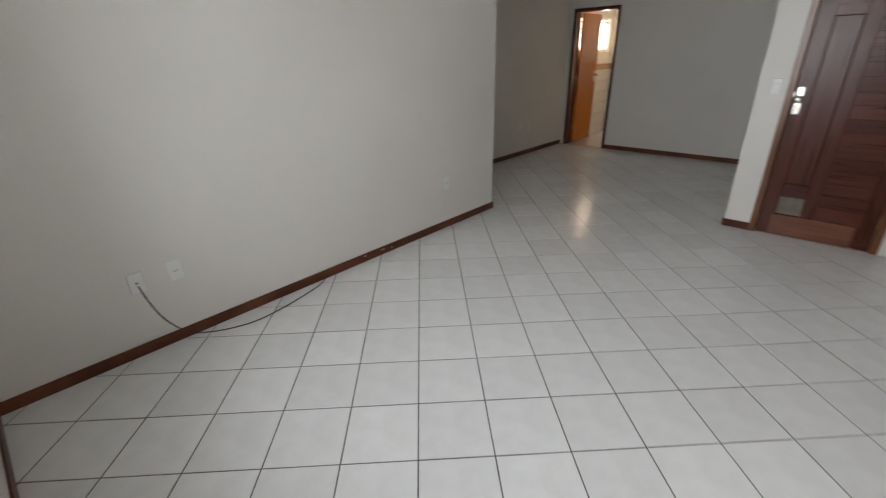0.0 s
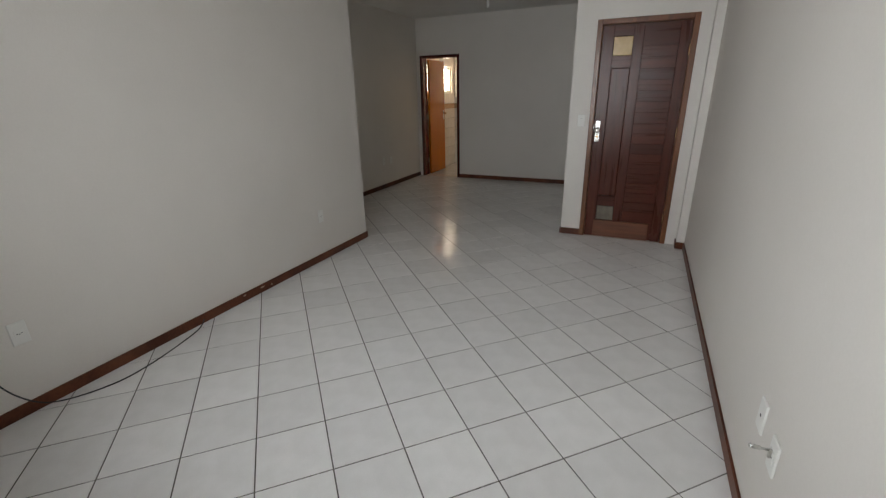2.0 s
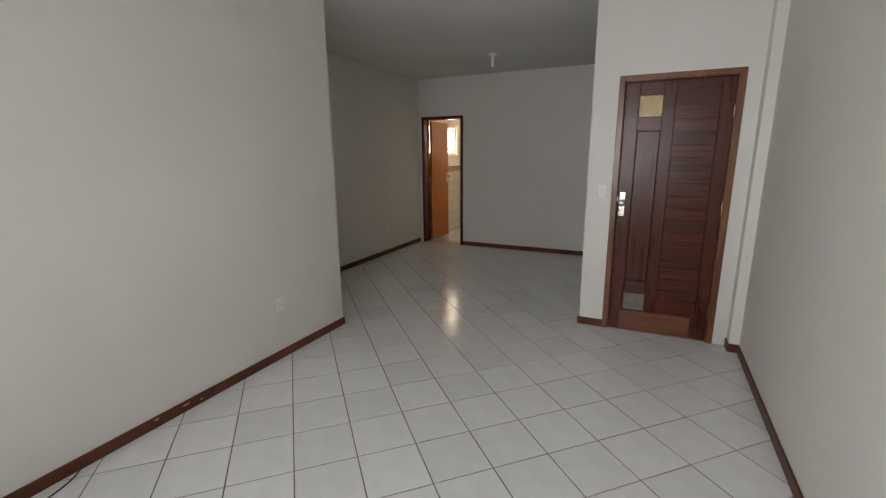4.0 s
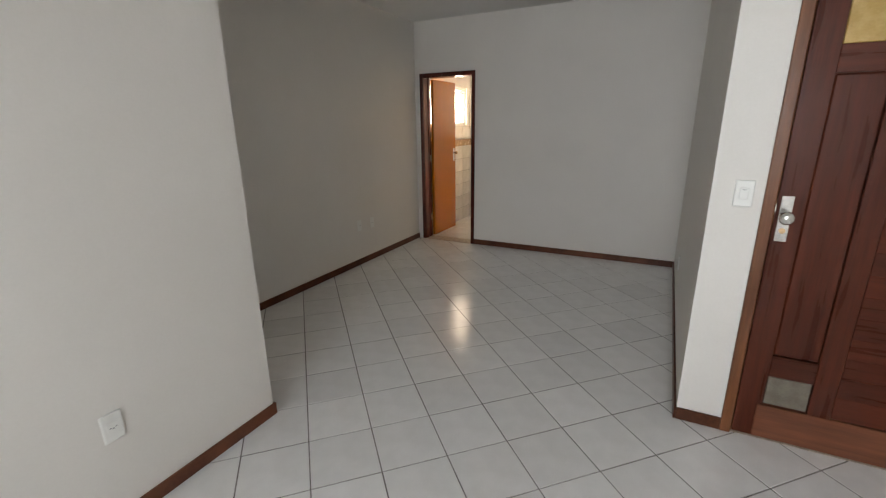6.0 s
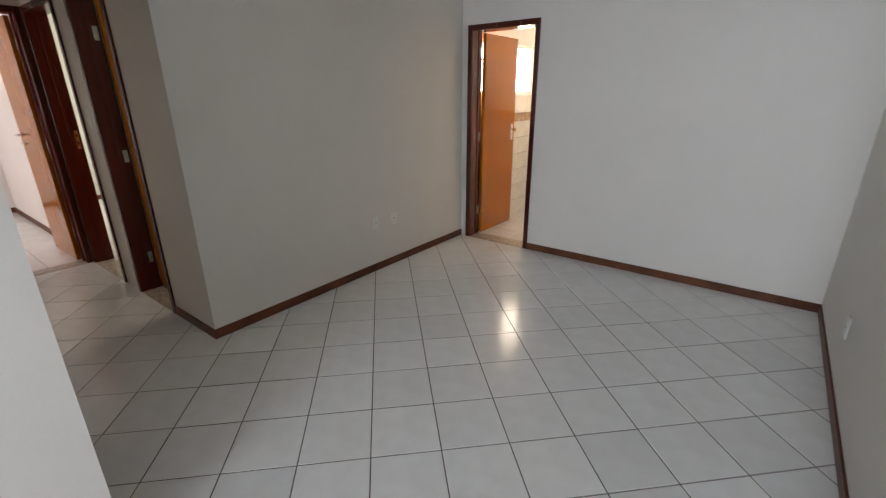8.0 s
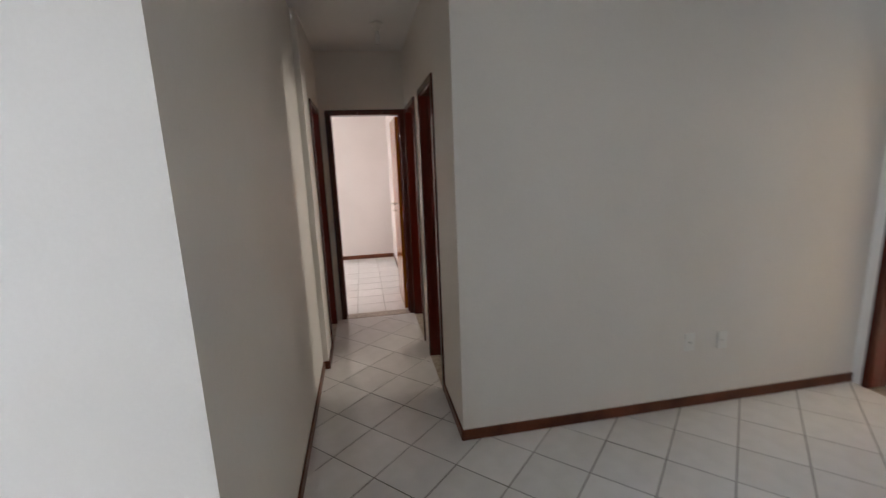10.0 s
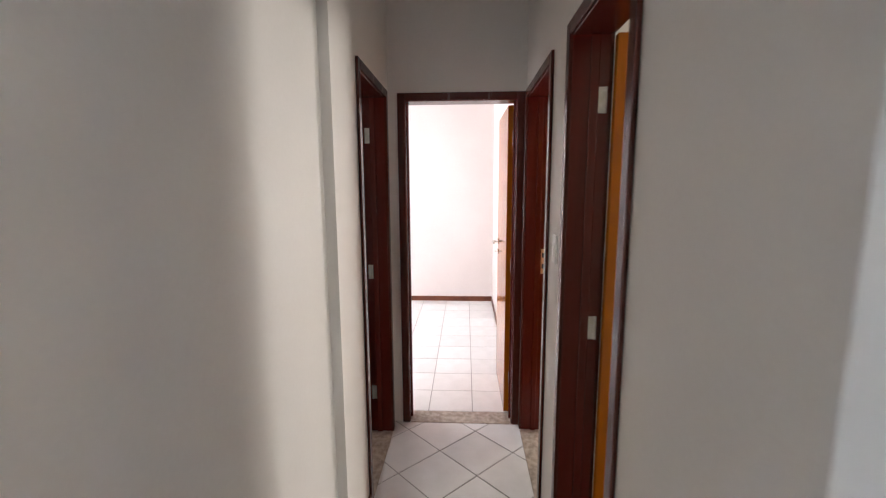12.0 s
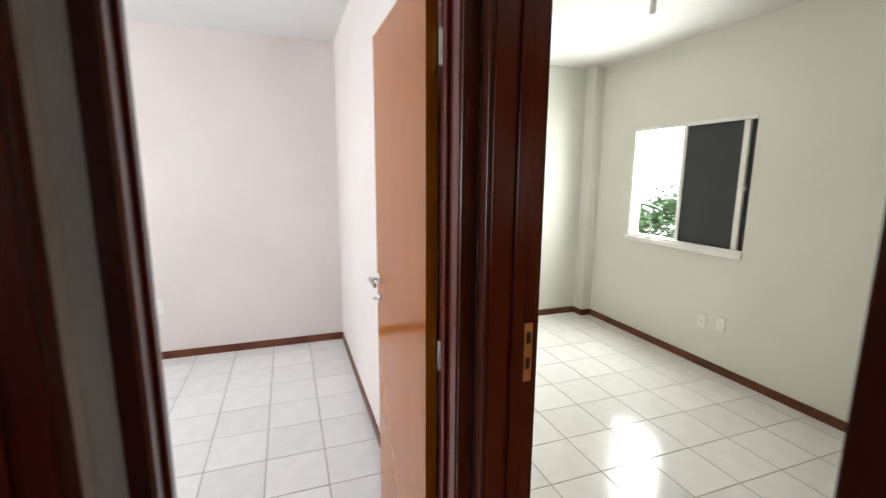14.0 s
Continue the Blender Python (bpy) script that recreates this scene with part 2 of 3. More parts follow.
structure("wall_study_column", box(bmesh.new(), X_BED, -6.59, 3.57, Y_FAR, -0.05, H), M_WALL_GREEN, "pale painted corner column", "column")
wall("wall_bathroom_window", "x", -2.53, X_LB - T, Y_FAR, Y_FAR + T, [(-2.25, -1.55, 1.6, 2.1)])
wall("wall_suite_window", "x", X_END, -T, -3.0, -2.87, [(-2.3, -1.1, 1.0, 2.15)])
wall("wall_kitchen_left", "y", Y_FAR + T + 0.04, 5.36, -1.13 - T, -1.13, [(3.9, 5.24, 1.52, 2.07)])
wall("wall_kitchen_right", "y", Y_FAR + T + 0.04, 5.36, 1.9, 2.03)
wall("wall_kitchen_far", "x", -1.13 - T, 2.03, 5.36, 5.49)


def ceiling(name, x0, x1, y0, y1):
    structure(name, box(bmesh.new(), x0, x1, y0, y1, H, H + 0.12), M_CEIL, "flat white painted ceiling", "ceiling")


ceiling("ceiling_living", -T, X_R + T, -4.5, -T)
ceiling("ceiling_dining", X_LB - T, 3.5, -T, Y_FAR + T)
ceiling("ceiling_corridor", X_END - T, X_LB - T, -T, Y_FAR + T)
ceiling("ceiling_bedroom", X_BED - T, X_END - T, -2.4, Y_C)
ceiling("ceiling_study", X_BED - T, X_END - T, Y_C, Y_FAR + T)
ceiling("ceiling_suite", X_END - T, -T, -3.0, -T)
ceiling("ceiling_kitchen", -1.13 - T, 2.03, Y_FAR + T, 5.49)


def slab(name, x0, x1, y0, y1, label, joint=None):
    return structure(name, box(bmesh.new(), x0, x1, y0, y1, -0.12, -0.0018), joint or M_GROUT, label, "floor")


floor_main = structure("floor_main", box(box(box(bmesh.new(), 0, X_R, -4.5, 0, -0.12, -0.0018), X_LB, X_R, 0, Y_FAR + T, -0.12, -0.0018), X_END - T, X_LB, -T, Y_C + T, -0.12, -0.0018),
                       M_GROUT, "glossy off-white ceramic tile floor laid diagonally with dark joints", "floor")
floor_bedroom = slab("floor_bedroom", X_BED, X_END - T, -2.27, Y_C, "glossy white ceramic tile floor laid square", M_GROUT_PALE)
floor_study = slab("floor_study", X_BED, -2.64, Y_C + T, Y_FAR, "glossy white ceramic tile floor laid square", M_GROUT_PALE)
floor_bathroom = slab("floor_bathroom", -2.53, X_LB - T, Y_C + T, Y_FAR, "plain ceramic bathroom floor")
floor_suite = slab("floor_suite", X_END, -T, -2.87, -T, "plain ceramic floor of a side room")
floor_kitchen = slab("floor_kitchen", -1.13, 1.9, Y_FAR + T, 5.36, "pale ceramic kitchen floor", M_GROUT_PALE)


# baseboards
def baseboard(along, a0, a1, face, side, c0=0, c1=0):
    """A board on the wall face; side is the way it stands out; c0, c1 lengthen its ends round corners."""
    t = 0.012
    a0, a1 = a0 - c0 * t, a1 + c1 * t
    f0, f1 = face + side * 0.0005, face + side * t
    bm = block(*((a0, a1, f0, f1) if along == "x" else (f0, f1, a0, a1)), 0.0, 0.068, 0.002, 1)
    return structure("baseboard", bm, M_BASE, "reddish-brown varnished wooden baseboard", "baseboard")


living_board = baseboard("y", Y_BACK, Y_S, X_L, 1, 0, 1)
M_CHIP = grained("bare_chip", (0.55, 0.45, 0.36), (0.35, 0.25, 0.18), size=60, rough=0.8, bump=0.002)
for y, w, z in ((-1.60, 0.05, 0.045), (-1.78, 0.03, 0.05), (-1.50, 0.02, 0.03)):
    bm = bmesh.new()
    bmesh.ops.create_circle(bm, cap_ends=True, segments=9, radius=1)
    bmesh.ops.transform(bm, matrix=Matrix.Translation((X_L + 0.0124, y, z)) @ Matrix.Rotation(radians(90), 4, "Y") @ Matrix.Diagonal((0.006, w / 2, 1, 1)), verts=bm.verts)
    part("chipped_patch", bm, M_CHIP, living_board, "small pale chip in the varnish")
baseboard("x", -2.365, X_L, Y_S, 1)
baseboard("x", -2.735, -2.365, Y_P, 1, 0, 1)
baseboard("y", Y_S + 0.012, Y_P, -2.365, 1)
baseboard("x", -1.745, X_LB, Y_C, -1)
baseboard("y", Y_C, Y_FAR, X_LB, 1, 1, 0)
baseboard("x", -0.335, X_DIN, Y_FAR, -1)
baseboard("y", Y_ENTRY, Y_FAR, X_DIN, -1, 1, 0)
baseboard("x", X_DIN, 2.238, Y_ENTRY, -1)
baseboard("y", 0.765, Y_ENTRY, 3.2, -1, 1, 0)
baseboard("x", 3.2, X_R, 0.765, -1)
baseboard("y", Y_BACK, 0.753, X_R, -1)
baseboard("x", X_L, X_R, Y_BACK, 1)
baseboard("y", -2.27, Y_C, X_BED, 1)
baseboard("x", X_BED, X_END - T, Y_C, -1)
baseboard("y", Y_C + T, 3.57, X_BED, 1)
baseboard("x", X_BED, -6.59, 3.57, -1, 0, 1)
baseboard("y", 3.57, Y_FAR, -6.59, 1)
baseboard("x", -6.59, -2.64, Y_FAR, -1)


# doors
def hinge(door, x, y, z, turn=0, metal=None):
    bm = block(-0.004, 0.03, -0.002, 0.002, -0.045, 0.045, 0.001, 1)
    k = tube(0.006, 0.006, 0.09, "z", (0, 0, 0), 12)
    me = bpy.data.meshes.new("k")
    k.to_mesh(me), k.free()
    bm.from_mesh(me)
    bpy.data.meshes.remove(me)
    bmesh.ops.transform(bm, matrix=pose(x, y, z, 0, 0, turn), verts=bm.verts)
    part("hinge", bm, metal or M_STEEL, door, "brass butt hinge" if metal else "steel butt hinge")


def lever(leaf, x, z, side, y, way):
    """A lever handle with a rose, and a key rose under it."""
    h = part("handle", lathe([(0.025, 0), (0.025, 0.006), (0.021, 0.009), (0.010, 0.010), (0.009, 0.045)], 24, (0, 0, 0), "y"), M_CHROME, leaf, "chrome lever handle", True)
    h.matrix_basis = Matrix.Translation((x, y, z)) @ Matrix.Diagonal((1, side, 1, 1))
    part("lever", block(-0.008 if way > 0 else -0.115, 0.115 if way > 0 else 0.008, 0.036, 0.05, -0.009, 0.009, 0.005), M_STEEL, h)
    k = part("key_rose", lathe([(0.02, 0), (0.02, 0.005), (0.016, 0.008), (0.006, 0.009), (0.006, 0.03)], 20, (0, 0, 0), "y"), M_CHROME, leaf, "chrome key rose", True)
    k.matrix_basis = Matrix.Translation((x, y, z - 0.085)) @ Matrix.Diagonal((1, side, 1, 1))


def door(name, m, width, height, depth, side, angle, label, strike=True, inner=True, knob=False):
    """A framed doorway in local x (width) and y (into the wall), with a flush leaf hung on the far side."""
    d = thing(name, m, label, "door", kind="structure")
    c, j = 0.05, 0.034
    part("jamb", block(0.016, 0.016 + j, -0.002, depth + 0.002, 0, height - 0.016, 0.002, 1), M_JAMB, d)
    part("jamb", block(width - 0.016 - j, width - 0.016, -0.002, depth + 0.002, 0, height - 0.016, 0.002, 1), M_JAMB, d)
    part("head", block(0.016 + j, width - 0.016 - j, -0.002, depth + 0.002, height - 0.016 - j, height - 0.016, 0.002, 1), M_JAMB, d)
    for y0, y1 in ((-0.014, -0.0005), (depth + 0.0005, depth + 0.014))[: 2 if inner else 1]:
        part("casing", block(0, c - 0.004, y0, y1, 0, height, 0.003, 2), M_CASE, d)
        part("casing", block(width - c + 0.004, width, y0, y1, 0, height, 0.003, 2), M_CASE, d)
        part("casing", block(c - 0.004, width - c + 0.004, y0, y1, height - c + 0.004, height, 0.003, 2), M_CASE, d)
    stop0, stop1 = depth - 0.05, depth - 0.038
    for x0, x1 in ((c, c + 0.01), (width - c - 0.01, width - c)):
        part("stop", block(x0, x1, stop0 - 0.02, stop1, 0, height - c, 0.002, 1), M_JAMB, d)
    part("threshold", block(c, width - c, -0.01, depth + 0.01, -0.006, 0.004, 0.001, 1), M_GRANITE, d, "speckled beige granite threshold")
    lw = width - 2 * c - 0.008
    px = c + 0.003 if side == "L" else width - c - 0.003
    leaf = part("leaf", block(0, lw, -0.035, 0, 0.012, height - c - 0.006, 0.0015, 1), M_LEAF, d, "amber varnished flush door leaf")
    if side == "L":
        leaf.matrix_basis = Matrix.Translation((px, depth + 0.012, 0)) @ Matrix.Rotation(radians(angle), 4, "Z")
        lx, way = lw - 0.055, -1
    else:
        leaf.matrix_basis = Matrix.Translation((px, depth + 0.012, 0)) @ Matrix.Rotation(radians(-angle), 4, "Z") @ Matrix.Translation((-lw, 0, 0))
        lx, way = 0.055, 1
    for sd, y in ((1, 0.0), (-1, -0.035)):
        if knob:
            k = part("lock_plate", block(-0.021, 0.021, 0, 0.004, -0.12, 0.06, 0.002), M_STEEL, leaf, "steel lock plate")
            k.matrix_basis = Matrix.Translation((lx, y, 1.13)) @ Matrix.Diagonal((1, sd, 1, 1))
            part("knob", lathe([(0.018, 0.0), (0.011, 0.006), (0.010, 0.026), (0.021, 0.034), (0.026, 0.045), (0.022, 0.056), (0.009, 0.061)], 24, (0, 0, 0), "y"), M_BRASS, k, "worn round metal knob", True)
        else:
            lever(leaf, lx, 1.17, sd, y, way)
    for z in (0.28, 1.09, 1.93):
        hinge(d, px, depth - 0.012, z, -90)
    if strike:
        sx = width - c if side == "L" else c
        w = 0.0025 if side == "R" else -0.0025
        s = part("strike_plate", block(sx, sx + w, depth - 0.03, depth - 0.006, 1.07, 1.23, 0.0008, 1), M_BRASS, d, "brass lock strike plate")
        for z in (1.105, 1.175):
            part("latch_hole", block(sx + w * 0.5, sx + w * 1.25, depth - 0.024, depth - 0.012, z, z + 0.03), M_HOLE, s)
    return d


door("door_kitchen", pose(-1.1, Y_FAR, 0), 0.768, 2.155, T + 0.04, "L", 89, "amber flush door standing open in a dark mahogany frame", knob=True)
door("door_bathroom", pose(-2.425, Y_C, 0), 0.675, D_TOP, T, "L", 88, "amber flush door open into a bathroom, dark mahogany frame")
door("door_study", pose(-3.53, Y_C, 0), 0.822, D_TOP, T, "R", 94, "dark mahogany door frame with its leaf swung inside")
door("door_suite", pose(-2.735, Y_P, 0, 0, 0, 180), 0.735, D_TOP, T, "R", 88, "amber flush door open inside a dark mahogany frame")
door("door_bedroom", pose(X_END, 0.052, 0, 0, 0, 90), 0.794, D_TOP, T, "R", 89.5, "amber flush bedroom door open against the wall, mahogany frame")


def entry_door():
    w, h, c = 0.862, 2.15, 0.05
    d = thing("door_entry", pose(2.238, Y_ENTRY, 0), "closed dark mahogany entry door with slats and two small panes", "door", kind="structure")
    part("jamb", block(0.016, c, -0.002, T, 0, h - 0.016, 0.002, 1), M_ECASE, d)
    part("jamb", block(w - c, w - 0.016, -0.002, T, 0, h - 0.016, 0.002, 1), M_ECASE, d)
    part("head", block(c, w - c, -0.002, T, h - c, h - 0.016, 0.002, 1), M_ECASE, d)
    part("casing", block(0, c - 0.004, -0.016, -0.0005, 0, h, 0.004), M_ECASE, d, "lighter brown varnished casing")
    part("casing", block(w - c + 0.004, w, -0.016, -0.0005, 0, h, 0.004), M_ECASE, d)
    part("casing", block(c - 0.004, w - c + 0.004, -0.016, -0.0005, h - c + 0.004, h, 0.004), M_ECASE, d)
    part("threshold", block(c, w - c, 0.0, T, -0.006, 0.004, 0.001, 1), M_GRANITE, d)
    x0, x1, z0, z1 = c + 0.004, w - c - 0.004, 0.008, h - c - 0.004
    leaf = part("leaf", block(x0, x1, 0.022, 0.036, z0, z1), M_STILE, d, "dark mahogany panelled leaf")
    a, b2, e = x0 + 0.103, x0 + 0.278, x0 + 0.365      # panel column, middle stile
    r = x1 - 0.09
    f0, f1 = 0.004, 0.022
    part("stile", block(x0, a, f0, f1, z0, z1, 0.002, 1), M_STILE, leaf)
    part("stile", block(b2, e, f0, f1, z0, z1, 0.002, 1), M_STILE, leaf)
    part("stile", block(r, x1, f0, f1, z0, z1, 0.002, 1), M_STILE, leaf)
    part("rail", block(a, b2, f0, f1, z1 - 0.1, z1, 0.002, 1), M_SLAT, leaf)
    part("rail", block(a, b2, f0, f1, z1 - 0.375, z1 - 0.27, 0.002, 1), M_SLAT, leaf)
    part("rail", block(e, r, f0, f1, z1 - 0.20, z1, 0.002, 1), M_SLAT, leaf)
    part("rail", block(a, b2, f0, f1, 0.35, 0.46, 0.002, 1), M_SLAT, leaf)
    part("kick_board", block(a - 0.02, r - 0.03, 0.0, f1, z0, 0.19, 0.003, 1), M_KICK, leaf, "lighter bare wood bottom rail")
    part("panel", block(a + 0.002, b2 - 0.002, 0.008, 0.022, 0.464, z1 - 0.379, 0.006, 1), M_STILE, leaf)
    part("pane", block(a + 0.003, b2 - 0.003, 0.012, 0.022, z1 - 0.268, z1 - 0.102, 0.003, 1), M_AMBERGLASS, leaf, "small square amber glass pane")
    part("pane", block(a + 0.003, b2 - 0.003, 0.012, 0.022, 0.196, 0.347, 0.003, 1), M_GREYGLASS, leaf, "small square dull grey glass pane")
    n, zs, ze = 17, 0.195, z1 - 0.203
    for i in range(n):
        za, zb = zs + (ze - zs) * i / n, zs + (ze - zs) * (i + 1) / n
        bm = box(bmesh.new(), e + 0.0015, r - 0.0015, 0.0, 0.007, za, zb + 0.012)
        bmesh.ops.transform(bm, matrix=Matrix.Translation((0, 0.008, 0)) @ Matrix.Translation((0, 0, za)) @ Matrix.Rotation(radians(0.9), 4, "X") @ Matrix.Translation((0, 0, -za)), verts=bm.verts)
        bmesh.ops.bevel(bm, geom=list(bm.edges), offset=0.0015, segments=1, affect="EDGES")
        part("slat", bm, M_SLAT, leaf)
    lx = x0 + 0.035
    plate = part("lock_plate", block(lx - 0.023, lx + 0.023, -0.002, f0, 1.02, 1.225, 0.0025), M_CHROME, leaf, "polished chrome lock plate")
    part("knob", lathe([(0.022, 0.0), (0.012, -0.008), (0.011, -0.03), (0.024, -0.038), (0.029, -0.05), (0.026, -0.062), (0.012, -0.068)], 28, (lx, 0, 1.135), "y"), M_CHROME, plate, "round chrome knob", True)
    part("cylinder", tube(0.012, 0.012, 0.012, "y", (lx, -0.005, 1.07), 20, 0.001), M_BRASS, plate, "brass key cylinder")
    part("latch", block(x0 - 0.01, x0, -0.002, 0.02, 1.15, 1.19, 0.001, 1), M_CHROME, leaf)
    for z in (0.26, 1.12, 1.85):
        hinge(d, x1 + 0.004, 0.004, z, 90, M_BRASS)


entry_door()


# electrical plates
def plate(m, kind_, group=""):
    name = "light_switch" if kind_ == "switch" else "wall_socket"
    lab = {"switch": "white plastic light switch plate on the wall", "socket": "white plastic wall socket plate", "blank": "white plastic wall outlet with a small round hole"}[kind_]
    o = thing(name, m, lab, "switch" if kind_ == "switch" else "socket", group)
    part("cover", block(-0.037, 0.037, -0.009, 0, -0.06, 0.06, 0.005, 3), M_PLASTIC, o)
    if kind_ == "switch":
        part("rocker", block(-0.017, 0.017, -0.013, -0.0085, -0.026, 0.026, 0.002, 2), M_PLASTIC, o)
        part("gap", block(-0.008, 0.008, -0.0134, -0.0125, 0.017, 0.0185), M_HOLE, o)
    elif kind_ == "socket":
        f = part("insert", block(-0.021, 0.021, -0.0112, -0.0085, -0.021, 0.021, 0.001, 1), M_PLASTIC, o)
        for x, z in ((-0.0095, 0), (0.0095, 0), (0, -0.004)):
            part("pin_hole", tube(0.0026, 0.0026, 0.002, "y", (x, -0.0112, z), 10), M_HOLE, f)
    else:
        part("hole", tube(0.006, 0.006, 0.003, "y", (0, -0.0085, 0), 14), M_HOLE, o)
    return o


plate(pose(X_L, -3.29, 0.43, 0, 0, 90), "blank", "sockets on the living room wall")
plate(pose(X_L, -3.098, 0.435, 0, 0, 90), "socket", "sockets on the living room wall")
plate(pose(X_L, -0.785, 0.437, 0, 0, 90), "socket")
plate(pose(X_LB, 2.352, 0.452, 0, 0, 90), "socket", "sockets on the dining room wall")
plate(pose(X_LB, 2.59, 0.443, 0, 0, 90), "socket", "sockets on the dining room wall")
plate(pose(X_DIN, 2.65, 0.36, 0, 0, -90), "socket")
plate(pose(X_BED, -0.684, 0.468, 0, 0, 90), "socket")
plate(pose(2.162, Y_ENTRY, 1.227), "switch")
plate(pose(-2.558, Y_C, 1.366), "switch")
plate(pose(-5.144, Y_FAR, 0.394), "socket", "sockets under the window")
plate(pose(-4.972, Y_FAR, 0.416), "socket", "sockets under the window")


plate(pose(X_R, -2.38, 0.44, 0, 0, -90), "blank", "sockets on the right wall")
plate(pose(X_R, -2.556, 0.42, 0, 0, -90), "socket", "sockets on the right wall")


def plug(m):
    o = thing("antenna_plug", m, "small metal plug sticking out of the wall socket", "plug")
    part("pin", lathe([(0.004, 0), (0.004, -0.03), (0.007, -0.032), (0.007, -0.06), (0.003, -0.064)], 14, (0, -0.011, 0), "y"), M_CHROME, o, "", True)
    part("clip", block(-0.006, 0.006, -0.02, -0.0112, -0.028, 0.004, 0.002, 1), M_STEEL, o)


plug(pose(X_R, -2.556, 0.44, 0, 0, -90))


def cable():
    cu = bpy.data.curves.new("cable", "CURVE")
    cu.dimensions, cu.bevel_depth, cu.bevel_resolution = "3D", 0.0035, 3
    pts = [(0.045, -3.29, 0.425), (0.07, -3.275, 0.33), (0.075, -3.23, 0.18), (0.075, -3.14, 0.05), (0.085, -3.06, 0.004), (0.16, -2.95, 0.004), (0.215, -2.79, 0.004), (0.195, -2.58, 0.004), (0.15, -2.38, 0.004), (0.1, -2.2, 0.006), (0.055, -2.15, 0.03)]
    s = cu.splines.new("NURBS")
    s.points.add(len(pts) - 1)
    for q, v in zip(s.points, pts):
        q.co = (*v, 1)
    s.use_endpoint_u, s.order_u = True, 3
    cu.materials.append(M_CABLE)
    tagged(new("cable", cu), "thin black cable hanging from the wall plate onto the floor", "cable")


cable()


def ceiling_lamp(x, y):
    o = thing("ceiling_lamp", pose(x, y, H), "white ceiling lamp holder with a bare bulb", "lamp", "bare bulb lamps")
    part("base", lathe([(0.05, 0), (0.05, -0.012), (0.04, -0.022), (0.022, -0.026), (0.02, -0.055), (0.017, -0.06)], 28), M_PLASTIC, o, "", True)
    part("bulb", lathe([(0.012, -0.058), (0.013, -0.072), (0.018, -0.082), (0.019, -0.12), (0.019, -0.148), (0.014, -0.158), (0.002, -0.161)], 28), M_BULB, o, "unlit frosted bulb", True)


ceiling_lamp(0.61, 2.41)
ceiling_lamp(-2.68, 0.58)
ceiling_lamp(-4.85, 2.6)


# windows
def study_window():
    x0, x1, z0, z1 = -6.08, -4.875, 1.0, 2.065
    o = thing("window_1", pose(0, Y_FAR, 0), "white aluminium sliding window, half open with a dark shutter panel", "window", kind="structure")
    # the right member is recessed and black, standing in for a dark gap
    for a in ((x0, x1, z0, z0 + 0.035), (x0, x1, z1 - 0.03, z1), (x0, x0 + 0.03, z0 + 0.035, z1 - 0.03), (x1 - 0.035, x1, z0 + 0.035, z1 - 0.03)):
        part("window_frame", block(a[0], a[1], -0.012 if a[0] < x1 - 0.04 else 0.03, 0.09, a[2], a[3], 0.003, 1), M_ALU if a[0] < x1 - 0.04 else M_HOLE, o)
    xm = -5.51
    part("sash", block(xm - 0.02, xm + 0.02, 0.012, 0.04, z0 + 0.035, z1 - 0.03, 0.002, 1), M_ALU, o)
    part("sash", block(x1 - 0.105, x1 - 0.06, 0.005, 0.04, z0 + 0.035, z1 - 0.03, 0.002, 1), M_ALU, o)
    part("shutter_panel", block(xm + 0.02, x1 - 0.105, 0.02, 0.034, z0 + 0.035, z1 - 0.03), M_SHADE, o, "matt black shutter panel")
    # black filler for the rest of the dark gap beside the sash
    part("gap_strip", block(x1 - 0.06, x1 - 0.035, 0.03, 0.07, z0 + 0.035, z1 - 0.03), M_HOLE, o, "black strip filling the dark gap beside the sash")
    part("latch", block(x1 - 0.066, x1 - 0.04, 0.0, 0.03, 1.50, 1.54, 0.003, 1), M_STEEL, o, "small metal sash latch")
    part("window_sill", block(x0 - 0.02, x1 + 0.01, -0.03, -0.0125, z0 - 0.03, z0 + 0.012, 0.004), M_ALU, o)


study_window()


def simple_window(name, m, w, h, panes, label):
    o = thing(name, m, label, "window", kind="structure")
    for a in ((0, w, 0, 0.035), (0, w, h - 0.035, h), (0, 0.035, 0.035, h - 0.035), (w - 0.035, w, 0.035, h - 0.035)):
        part("window_frame", block(a[0], a[1], 0.03, 0.09, a[2], a[3], 0.002, 1), M_ALU, o)
    for i in range(panes):
        s, e = 0.035 + (w - 0.07) * i / panes, 0.035 + (w - 0.07) * (i + 1) / panes
        if i:
            part("mullion", block(s - 0.012, s + 0.012, 0.04, 0.08, 0.035, h - 0.035, 0.002, 1), M_ALU, o)
        g = part("pane", block(s + 0.012, e - 0.012, 0.055, 0.06, 0.035, h - 0.035), M_GLASS, o)
        g.visible_shadow = False
    return o


kitchen_window = simple_window("window_2", pose(-1.13, 3.9, 1.52, 0, 0, 90), 1.34, 0.55, 3, "small high kitchen window with bright glass")
part("sash_bar", block(0.036, 1.304, 0.028, 0.05, 0.462, 0.482, 0.002, 1), M_ALU, kitchen_window)
for z in (0.30, 0.345):
    part("sash_bar", block(0.036, 0.45, 0.024, 0.04, z, z + 0.018, 0.002, 1), M_HOLE, kitchen_window, "dark sash bar")
simple_window("window_4", pose(0.95, Y_BACK, 0.95) @ Matrix.Diagonal((1, -1, 1, 1)), 2.15, 1.25, 2, "wide white aluminium living room window")
simple_window("window_3", pose(-5.95, -2.27, 1.0, 0, 0, 0) @ Matrix.Diagonal((1, -1, 1, 1)), 1.5, 1.2, 2, "white aluminium bedroom window")


